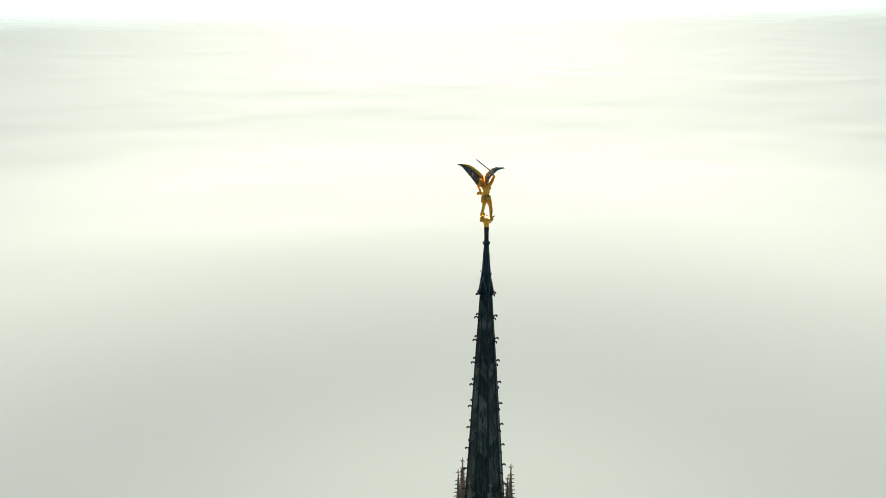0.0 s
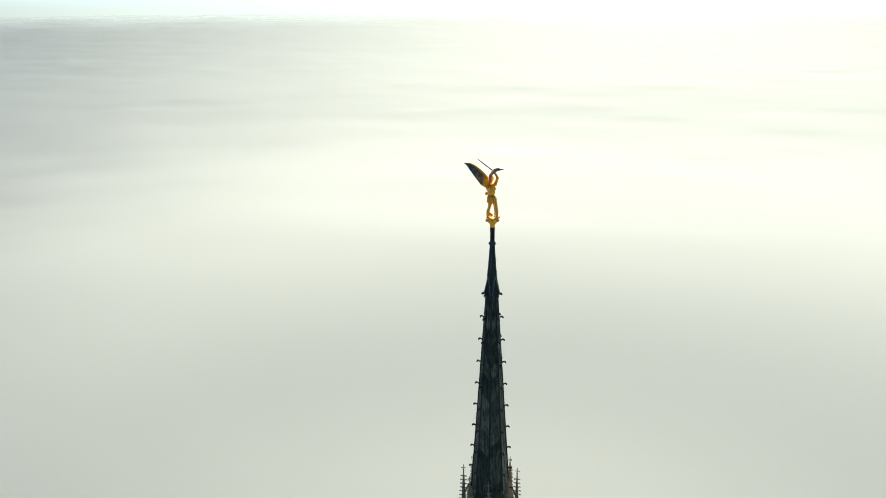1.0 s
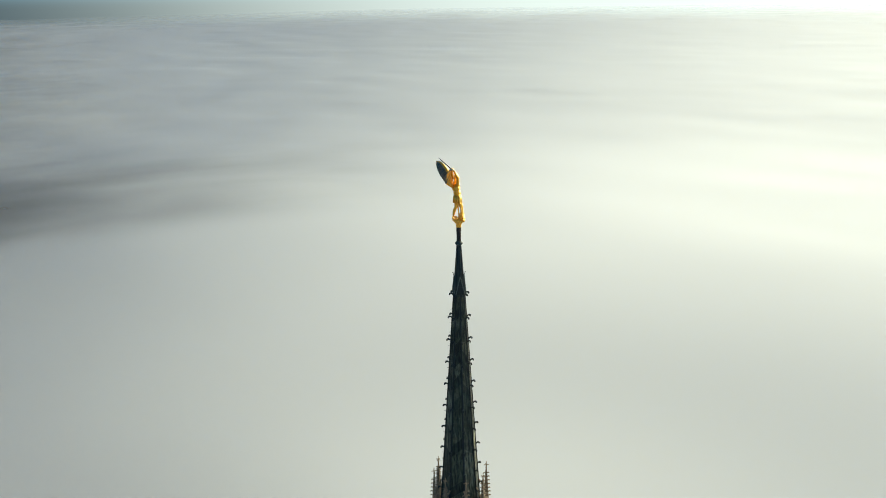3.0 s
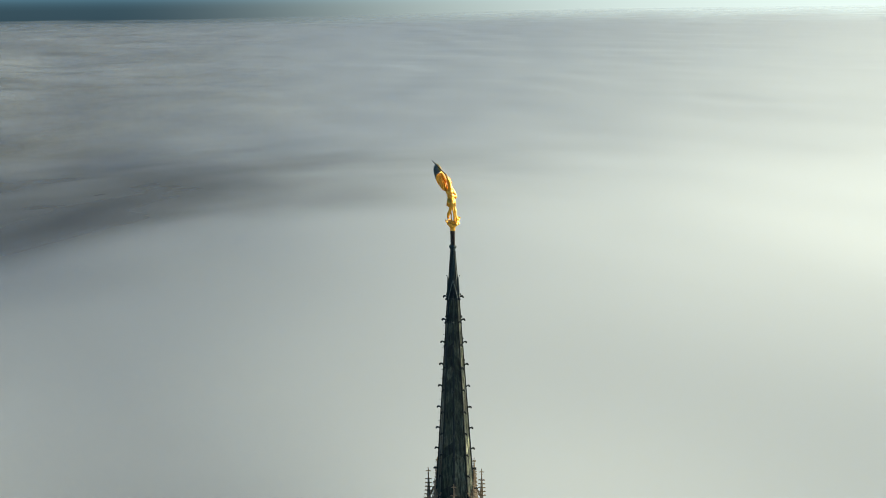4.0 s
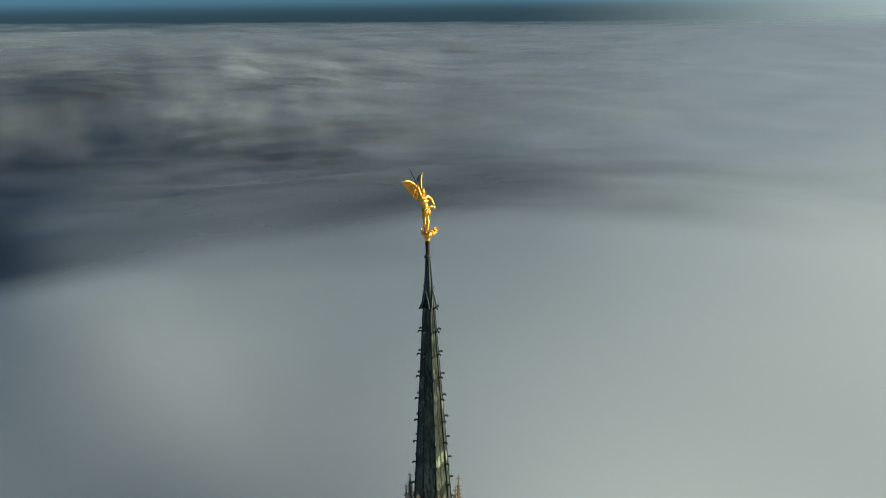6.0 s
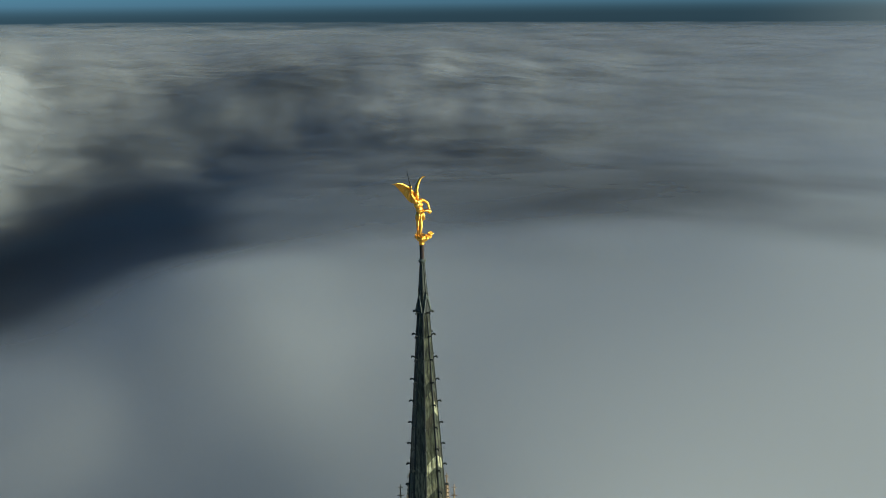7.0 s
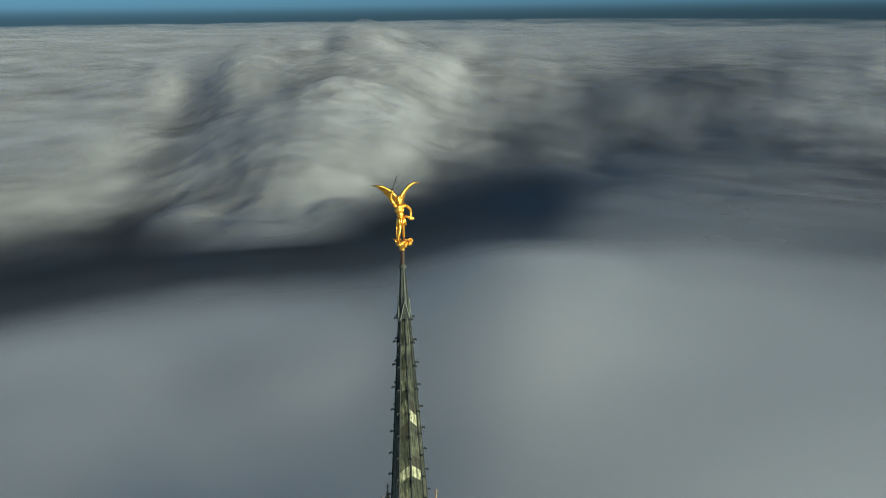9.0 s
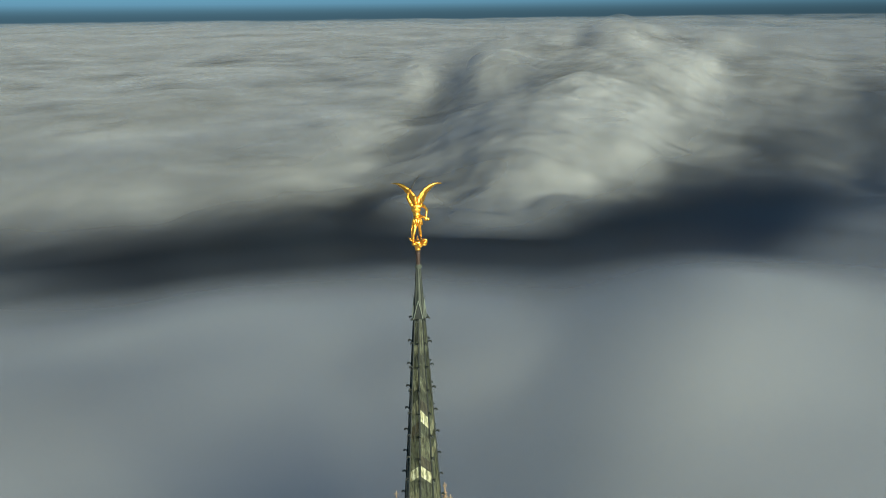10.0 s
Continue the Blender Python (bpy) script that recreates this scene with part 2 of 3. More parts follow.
def fog_bank(x, y):
    """Height of the fog's top, and how dense it is."""
    d = np.hypot(x, y)
    az = np.degrees(np.arctan2(-x, y))
    az = np.where(az < -120, az + 360, az)
    warp = (45 * fbm(x / 260, y / 260, 51, 3) + 34 * fbm(x / 95, y / 95, 53, 2)) * sstep(240, 420, d)
    edge = smooth_table(az, EDGE, 1, 2.0) + 12 * fbm(x / 120, y / 120, 77, 2)
    rise, full, depth = (smooth_table(az, LEE, c, 3.0) for c in (1, 2, 3))
    plain = 46.0
    floor = plain - 12 * depth
    fill = sstep(rise, full, d + warp)
    bank = floor + (plain - floor) * fill
    top = 94 - 8 * (d / smooth_table(az, EDGE, 1, 7.0)) ** 2
    reach = 330 + 320 * (1 - sstep(78, 94, az))
    rim = sstep(50, reach, d - edge)
    lee = top * (1 - rim) + bank * rim
    lee = np.where(d > edge + reach, bank, lee)
    # a swelling on the lee side of the cap
    lee = lee + 3 * np.exp(-((az - 88) / 12) ** 2 - ((d - 140) / 60) ** 2)
    open_ = plain + (94 - plain) * np.exp(-(d / 420) ** 2)
    w = sstep(5, 60, az) * (1 - sstep(160, 205, az))
    z = open_ + (lee - open_) * w
    cap = 1 - sstep(-34, 28, d - edge)
    gone = depth + (1 - depth) * sstep(0.72, 0.86, depth) * (1 - sstep(280, 420, d - edge))
    thick = 1 - (1 - cap) * gone * (1 - fill)
    thick = thick * (1 - 0.85 * sstep(2900, 4950, d))
    # the tall tongue of fog, the rift beside it, and the billows
    spread = sstep(340, 1000, d)
    tongue = np.exp(-((az - 111 + 9 * spread) / (5 + 8 * spread)) ** 2) * sstep(300, 850, d) * (1 - sstep(1200, 2600, d))
    z = z + 48 * tongue
    bank_l = sstep(116, 126, az) * (1 - sstep(150, 178, az))
    bank_r = np.exp(-((az - 72) / 17) ** 2)
    near_bank = 1 - sstep(1500, 3800, d)
    z = z + (17 * bank_l * sstep(380, 950, d) + 24 * bank_r * sstep(480, 1200, d)) * near_bank * (1 - 0.25 * bank_l)
    thick = thick * (1 - 0.05 * sstep(0.1, 0.6, tongue) - 0.12 * tongue * sstep(680, 900, d) * (1 - sstep(1200, 1700, d)) - 0.1 * bank_l * sstep(380, 600, d))
    ra, rw, rh = (np.interp(d, [r[1] for r in RIFT], [r[c] for r in RIFT]) for c in (0, 2, 3))
    off = d * np.radians(az - ra) + 30 * fbm(x / 150, y / 150, 61, 2)
    rift = rh * np.exp(-(off / rw) ** 2) * sstep(330, 420, d) * (1 - sstep(1700, 2800, d)) * (0.75 + 0.6 * fbm(x / 120, y / 120, 67, 2))
    z = z - 0.4 * rift
    thick = thick * (1 - np.clip(rift / 30, 0, 1))
    # ragged, half-clear air beyond the lee
    ragged = np.exp(-((az - 76) / 20) ** 2) * sstep(300, 600, d)
    thick = thick * (1 - ragged * (0.64 + 0.40 * fbm(x / 480, y / 480, 91, 2)))
    # uneven, lumpy thickness on the sunlit side, standing for mottled light and shade
    lump = sstep(78, 100, az) * (1 - sstep(150, 185, az)) * sstep(55, 100, d) * (1 - sstep(900, 1500, d))
    thick = thick * (1 - lump * np.clip(0.12 + 0.34 * fbm(x / 85, y / 85, 101, 3), 0, 0.4))
    rough = sstep(230, 700, d) * (0.06 + 0.94 * sstep(5, 65, az))
    near = sstep(260, 420, d) * (1 - sstep(900, 2200, d))
    z = z + rough * (4.5 * fbm(x / 480, y / 480, 3, 2) + 1.6 * fbm(x / 190, y / 190, 11, 2) * (1 - 0.7 * sstep(700, 2400, d)))

    def heap(scale, seed):
        """Rounded heaps with soft creases between them."""
        return np.sqrt(fbm(x / scale, y / scale, seed, 2, 0.4) ** 2 + 0.03)
    lively = sstep(38, 85, az) * (1 - sstep(150, 185, az))
    z = z + sstep(300, 450, d) * lively * (1 - 0.8 * sstep(1400, 3000, d)) * (6 * heap(120, 21) * (1 - 0.7 * sstep(600, 1400, d)) + 4 * heap(320, 25) * sstep(600, 1200, d))
    puff = near * (0.75 * sstep(48, 70, az) + 0.25 * sstep(86, 97, az)) * (1 - 0.55 * sstep(116, 126, az)) * (1 - sstep(150, 180, az)) * (0.3 + 0.7 * fill)
    # creases between the heaps are thinned: their shade is put into the density
    crease = 1 - sstep(0.19, 0.42, heap(110, 41))
    thick = thick * (1 - 0.45 * puff * crease * (0.5 + 0.5 * tongue))
    z = z + puff * (22 * heap(110, 41) + (6 + 5 * tongue) * fbm(x / 75, y / 75, 47, 1) + 7 * heap(48, 43))
    z = z + sstep(60, 110, az) * (1 - sstep(150, 190, az)) * sstep(40, 120, d) * (1 - sstep(200, 320, d)) * (4.5 * heap(95, 71) + 1.5 * heap(40, 73))
    z = z + (1.0 + sstep(0, 50, az)) * fbm(x / 130, y / 130, 31, 2) * sstep(40, 200, d) + 8 * np.exp(-(d / 45) ** 2)
    z = z + np.interp(az, [-120, 12, 40, 60, 85], [92, 84, 52, 66, 92]) * sstep(1300, 5600, d) / sstep(1300, 5600, 4950.0)
    billow = puff * (0.55 + 0.45 * tongue) * (1 - sstep(650, 1300, d))
    return z, np.clip(thick, 0, 1), billow


def polar_sheet(name, radii, steps, height, mat):
    a = np.arange(steps) * 2 * np.pi / steps
    X = -np.sin(a)[None, :] * radii[:, None]
    Y = np.cos(a)[None, :] * radii[:, None]
    Z, density, billow = height(X, Y)
    co = np.stack([X, Y, Z], -1).reshape(-1, 3)
    nr = len(radii)
    i = np.arange(nr - 1)[:, None] * steps
    j = np.arange(steps)[None, :]
    k = (j + 1) % steps
    q = np.stack([i + j, i + steps + j, i + steps + k, i + k], -1).reshape(-1, 4)[:, ::-1]
    me = bpy.data.meshes.new(name)
    me.vertices.add(len(co))
    me.vertices.foreach_set("co", co.ravel())
    me.loops.add(q.size)
    me.loops.foreach_set("vertex_index", q.ravel().astype(np.int32))
    me.polygons.add(len(q))
    me.polygons.foreach_set("loop_start", np.arange(len(q), dtype=np.int32) * 4)
    me.polygons.foreach_set("use_smooth", np.ones(len(q), bool))
    me.update(calc_edges=True)
    me.validate()
    me.attributes.new("bank_depth", "FLOAT", "POINT").data.foreach_set("value", density.ravel().astype(np.float32))
    me.attributes.new("billow", "FLOAT", "POINT").data.foreach_set("value", billow.ravel().astype(np.float32))
    me.materials.append(mat)
    return new(name, me)


radii = np.concatenate([np.geomspace(2.0, 150, 40), np.linspace(154, 1200, 260)[:-1], np.geomspace(1200, 4950, 150)])
fog = polar_sheet("fog_sea", radii, 1000, fog_bank, FOG)
tagged(fog, "pale grey sea of low fog banked round the spire", "fog", kind="structure")
# thinner veils drifting over the bank soften its outline
for lift_, share in ((5.0, 0.40), (10.0, 0.36), (16.0, 0.32), (23.0, 0.26), (31.0, 0.20)):
    def veil_top(x, y):
        z, thick, billow = fog_bank(x, y)
        dist = np.hypot(x, y)
        far = sstep(240, 400, dist)
        cover_ = np.maximum(thick ** 2, thick * sstep(480, 800, dist))
        az = np.degrees(np.arctan2(-x, y))
        side = sstep(25, 70, az) * (1 - sstep(165, 180, az))
        ragged = np.clip(1 + 2.2 * (1 - 0.8 * sstep(900, 2200, dist)) * fbm(x / 80 + 0.013 * lift_ * lift_, y / 80, 5, 4, 0.6), 0.05, 2.0)
        rise_ = lift_ * (0.5 + 0.5 * far) * (1 - 0.8 * sstep(1500, 4000, dist)) * (1 + 0.45 * fbm(x / 150, y / 150, 15, 2))
        return z + rise_, share * ragged * cover_ * (0.15 + 0.85 * far) * side, billow
    mist = polar_sheet("fog_veil", radii[::2], 500, veil_top, FOG)
    tagged(mist, "thin veil of mist lying over the fog", "fog", kind="structure")
ground = polar_sheet("ground", np.geomspace(2.0, 4980, 40), 96, lambda x, y: (0 * x, 0 * x + 1, 0 * x), SAND)
tagged(ground, "dark wet tidal flats under the fog", "ground", kind="structure")


# ================= the spire =================
def ring_pts(r, z, n, phase):
    return [(r * math.cos(phase + 2 * math.pi * k / n), r * math.sin(phase + 2 * math.pi * k / n), z) for k in range(n)]


def lathe(profile, n, phase=0.0, cap=True, bm=None):
    """Rings of n corners, from (radius, height) pairs, joined to one skin."""
    bm = bm or bmesh.new()
    rings = [[bm.verts.new(p) for p in ring_pts(r, z, n, phase)] for r, z in profile]
    for a, b_ in zip(rings, rings[1:]):
        for k in range(n):
            bm.faces.new((a[k], a[(k + 1) % n], b_[(k + 1) % n], b_[k]))
    if cap:
        bm.faces.new(rings[0][::-1])
        bm.faces.new(rings[-1])
    return bm


def tube(path, radii, n=6, bm=None):
    """A tapered round bar along a line of points."""
    bm = bm or bmesh.new()
    pts = [Vector(p) for p in path]
    rings = []
    for i, p in enumerate(pts):
        t = (pts[min(i + 1, len(pts) - 1)] - pts[max(i - 1, 0)]).normalized()
        side = t.cross(Vector((0, 0, 1)))
        if side.length < 1e-3:
            side = t.cross(Vector((0, 1, 0)))
        side.normalize()
        up = side.cross(t)
        r = radii[i] if isinstance(radii, (list, tuple)) else radii
        rings.append([bm.verts.new(p + (side * math.cos(2 * math.pi * k / n) + up * math.sin(2 * math.pi * k / n)) * r) for k in range(n)])
    for a, b_ in zip(rings, rings[1:]):
        for k in range(n):
            bm.faces.new((a[k], a[(k + 1) % n], b_[(k + 1) % n], b_[k]))
    bm.faces.new(rings[0][::-1])
    bm.faces.new(rings[-1])
    return bm


STEP = 1.65                     # rise between two rings of crockets
RIDGE_AZ = radians(-90 + 18.5)    # plan angle of one ridge


def radius(z):
    """Radius of the spire at its ridges, at a height under the gable ring."""
    return 0.374 - 0.064 * z


def plate(corners, thick, bm=None):
    """A slab over the given corners (counter-clockwise from outside), thick towards the inside."""
    bm = bm or bmesh.new()
    pts = [Vector(c) for c in corners]
    nrm = (pts[1] - pts[0]).cross(pts[2] - pts[0]).normalized()
    f = [bm.verts.new(p) for p in pts]
    k = [bm.verts.new(p - nrm * thick) for p in pts]
    bm.faces.new(f)
    bm.faces.new(k[::-1])
    for i in range(len(f)):
        j = (i + 1) % len(f)
        bm.faces.new((f[i], k[i], k[j], f[j]))
    return bm


def ball(bm, c, r, sub=1):
    r = r if isinstance(r, (tuple, list)) else (r, r, r)
    bmesh.ops.create_icosphere(bm, subdivisions=sub, radius=1, matrix=Matrix.Translation(c) @ Matrix.Diagonal((*r, 1)))


def turned(ob, parent, angle, name=None):
    """One more piece on the same mesh, turned round the spire's axis."""
    o = new(name or ob.name.split(".")[0], ob.data)
    o.parent = parent
    o.matrix_basis = Matrix.Rotation(angle, 4, "Z") @ ob.matrix_basis
    return o


EIGHTH = math.pi / 4
spire = new("spire")
spire.location = (0, 0, Z0)
tagged(spire, "tall octagonal green copper church spire with crockets", "spire")
LOW = -17.6
part("core", lathe([(radius(LOW), LOW), (radius(0), 0), (0.285, 1.25), (0.14, 3.40)], 8, RIDGE_AZ), PATINA, spire)
part("collar", lathe([(0.14, 3.34), (0.20, 3.38), (0.20, 3.42), (0.25, 3.46), (0.25, 3.54), (0.20, 3.58), (0.15, 3.66)], 16), PATINA, spire, "grey-green ring moulding")
part("neck", lathe([(0.145, 3.6), (0.15, 4.3), (0.17, 4.36), (0.16, 4.42), (0.16, 4.59)], 16), COPPER, spire, "brown bare copper neck")

first = {}
for k in range(8):
    a = EIGHTH * k
    if not k:
        ca, sa = math.cos(RIDGE_AZ), math.sin(RIDGE_AZ)
        first["ridge"] = part("ridge", tube([(radius(z) * ca, radius(z) * sa, z) for z in (LOW, -9, 0.2)], [0.08, 0.065, 0.05]), RIDGE, spire)
        first["rib"] = part("rib", tube([(0.37 * ca, 0.37 * sa, 0.1), (0.29 * ca, 0.29 * sa, 1.25), (0.145 * ca, 0.145 * sa, 3.36)], [0.035, 0.03, 0.022]), RIDGE, spire)
        cm, sm = math.cos(RIDGE_AZ + EIGHTH / 2), math.sin(RIDGE_AZ + EIGHTH / 2)
        cf = math.cos(EIGHTH / 2)
        first["seam"] = part("seam", tube([((radius(z) * cf + 0.012) * cm, (radius(z) * cf + 0.012) * sm, z) for z in (LOW, 0.0)], [0.014, 0.012], 5), RIDGE, spire)
    else:
        for key in ("ridge", "rib", "seam"):
            turned(first[key], spire, a)

# copper sheets on the eight faces: two to a bay, lapped on a slant that turns from face to face
PALE = {(2, 4, 0), (2, 6, 1), (1, 6, 1)}
BROWN = {(1, 4, 1), (2, 6, 0), (2, 3, 1), (2, 8, 0), (5, 5, 1), (7, 2, 0)}
for i in range(11):
    z1, z0 = -i * STEP - 0.008 - (0.16 if not i else 0), max(-(i + 1) * STEP + 0.008, LOW + 0.38)
    if z1 - z0 < 0.3:
        continue
    for turn in (1, -1):
        def at(u, z):
            r = radius(z) * math.cos(EIGHTH / 2) + 0.010
            t = u * radius(z) * math.sin(EIGHTH / 2)
            m = RIDGE_AZ + EIGHTH / 2
            return (r * math.cos(m) - t * math.sin(m), r * math.sin(m) + t * math.cos(m), z)
        u = 0.94
        slope = -turn * 0.36 * min(1.0, radius(z0) / 0.9)
        cut = (z1 + z0) / 2
        upper = [at(-u, cut + 0.008 - slope), at(u, cut + 0.008 + slope), at(u, z1 + slope), at(-u, z1 - slope)]
        lower = [at(-u, z0 - slope), at(u, z0 + slope), at(u, cut - 0.008 + slope), at(-u, cut - 0.008 - slope)]
        for half, quad in ((0, upper), (1, lower)):
            lead = None
            for k in range(0 if turn > 0 else 1, 8, 2):
                kind = 1 if (k, i, half) in PALE else 2 if (k, i, half) in BROWN else 0
                if kind:
                    o = part("sheet", plate(quad, 0.016), (SHEET, SHEET_PALE, SHEET_BROWN)[kind], spire, ("", "pale copper sheet", "brown stained copper sheet")[kind])
                    o.matrix_basis = Matrix.Rotation(EIGHTH * k, 4, "Z")
                elif lead is None:
                    lead = part("sheet", plate(quad, 0.016), SHEET, spire)
                    lead.matrix_basis = Matrix.Rotation(EIGHTH * k, 4, "Z")
                    k0 = k
                else:
                    turned(lead, spire, EIGHTH * (k - k0))


def crocket_mesh(z):
    """A curled leaf on the ridge: stalk, hooked tip and two side lobes."""
    r = radius(z)
    bm = bmesh.new()
    ca, sa = math.cos(RIDGE_AZ), math.sin(RIDGE_AZ)

    def at(u, v, t=0.0):
        return ((r + u) * ca - t * sa, (r + u) * sa + t * ca, z + v)
    tube([at(u, v) for u, v in ((0, -0.07), (0.08, 0.0), (0.17, 0.07), (0.25, 0.065), (0.29, 0.0), (0.275, -0.06))],
         [0.06, 0.05, 0.045, 0.045, 0.042, 0.026], 6, bm)
    ball(bm, at(0.275, -0.03), (0.06, 0.06, 0.065))
    for t in (-0.05, 0.05):
        ball(bm, at(0.19, 0.04, t), (0.065, 0.055, 0.045))
    return bm


for i in range(11):
    o = part("crocket", crocket_mesh(-i * STEP), RIDGE, spire)
    for k in range(1, 8):
        turned(o, spire, EIGHTH * k)

# climbing rungs on one ridge
ra_ = RIDGE_AZ - 2 * EIGHTH
for i in range(20):
    z = -1.1 - i * STEP / 2.0 - (0.15 if i % 2 else 0)
    r = radius(z)
    c, s_ = math.cos(ra_), math.sin(ra_)
    part("rung", tube([((r - 0.02) * c, (r - 0.02) * s_, z), ((r + 0.17) * c, (r + 0.17) * s_, z)], 0.011, 5), RIDGE, spire)

# four gables at the foot of the slender top
for k in range(4):
    g = RIDGE_AZ + k * math.pi / 2
    c, s_ = math.cos(g), math.sin(g)

    def at(out, side, z):
        return (out * c - side * s_, out * s_ + side * c, z)
    # the dark plate stands for the gable's shaded opening
    gable = part("gable", plate([at(0.385, -0.28, 0.04), at(0.385, 0.28, 0.04), at(0.325, 0.0, 1.22)], 0.03), RIDGE, spire, "small steep gable with a dark face")
    for side in (-1, 1):
        foot, eave, tip, back = at(0.05, side * 0.30, 0.02), at(0.40, side * 0.30, 0.02), at(0.34, 0.0, 1.28), at(0.05, 0.0, 1.28)
        part("cheek", plate([eave, foot, back, tip] if side > 0 else [foot, eave, tip, back], 0.03), PATINA, gable, "grey-green copper gable roof")
    for side in (-1, 1):
        part("rake", tube([at(0.415, side * 0.325, -0.02), at(0.35, 0.0, 1.30)], [0.03, 0.025], 6), EDGE_LIGHT, gable)
        bm = tube([at(0.38, side * 0.30, 0.0), at(0.43, side * 0.36, 0.03), at(0.46, side * 0.40, -0.02)], [0.045, 0.04, 0.03], 6)
        ball(bm, at(0.46, side * 0.40, -0.02), 0.045)
        part("corner_crocket", bm, RIDGE, gable)
    bm = tube([at(0.35, 0, 1.28), at(0.40, 0, 1.46)], [0.022, 0.014], 6)
    ball(bm, at(0.415, 0, 1.49), 0.045)
    part("finial", bm, RIDGE, gable)
# lightning cable looped down from the collar
part("cable", tube([(0.15 * math.cos(t), 0.15 * math.sin(t), z) for t, z in ((-1.0, 3.3), (-1.0, 2.2))] + [(0.32 * math.cos(-1.0), 0.32 * math.sin(-1.0), 1.3), (0.5 * math.cos(-0.75), 0.5 * math.sin(-0.75), 0.1)], 0.012, 5), RIDGE, spire)
# slanting stone props between spire and pinnacles
for k in range(8):
    a = RIDGE_AZ + EIGHTH * k
    c, s_ = math.cos(a), math.sin(a)
    part("prop", tube([(1.28 * c, 1.28 * s_, -14.5), (1.55 * c, 1.55 * s_, -14.85), (1.85 * c, 1.85 * s_, -15.5)], [0.06, 0.055, 0.07], 6), STONE, spire, "stone prop")

# ================= pinnacles and tower =================
tower = new("bell_tower")
tower.location = (0, 0, Z0)
tagged(tower, "weathered granite church tower rising out of the fog", "tower")
part("platform", lathe([(2.5, -17.9), (2.55, -17.75), (2.5, LOW)], 8, RIDGE_AZ), STONE, tower)
part("shaft", lathe([(3.2, -Z0), (3.2, -40), (2.5, -24), (2.4, -17.9)], 8, RIDGE_AZ), STONE, tower)


def pinnacle_at_origin():
    """A slim crocketed stone pinnacle, its foot at the origin, 4.4 m high."""
    top = new("pinnacle")
    tagged(top, "slim crocketed granite pinnacle with a cross-shaped finial", "pinnacle", "pinnacles round the spire")
    part("shaft", lathe([(0.30, 0), (0.30, 0.9), (0.34, 0.95), (0.30, 1.05), (0.215, 1.5), (0.05, 3.85)], 4, math.pi / 4), STONE, top)
    bm = tube([(0, 0, 3.8), (0, 0, 4.4)], [0.035, 0.02], 6)
    ball(bm, (0, 0, 3.93), (0.075, 0.075, 0.05))
    ball(bm, (0, 0, 4.38), (0.04, 0.04, 0.05))
    for q in range(4):
        c, s_ = math.cos(q * math.pi / 2), math.sin(q * math.pi / 2)
        tube([(0, 0, 4.12), (0.10 * c, 0.10 * s_, 4.16), (0.16 * c, 0.16 * s_, 4.13)], [0.03, 0.03, 0.02], 5, bm)
        ball(bm, (0.15 * c, 0.15 * s_, 4.13), 0.04)
    part("finial", bm, STONE, top)
    lead = []
    for i in range(7):
        z = 1.55 + i * 0.32
        r = 0.215 - (z - 1.5) * 0.07
        bm = tube([(r * 0.8, 0, z - 0.03), (r + 0.07, 0, z + 0.03), (r + 0.13, 0, z)], [0.045, 0.04, 0.03], 5)
        ball(bm, (r + 0.12, 0, z - 0.005), 0.048)
        o = part("crocket", bm, STONE, top)
        for q in range(1, 4):
            turned(o, top, q * math.pi / 2)
    return top


PIN_R = 1.92
lead_pin = pinnacle_at_origin()
for k in range(8):
    a = RIDGE_AZ + EIGHTH * k
    m = pose(PIN_R * math.cos(a), PIN_R * math.sin(a), Z0 + LOW, 0, 0, math.degrees(a))
    if k:
        copy_thing(lead_pin, m)
    else:
        lead_pin.matrix_basis = m

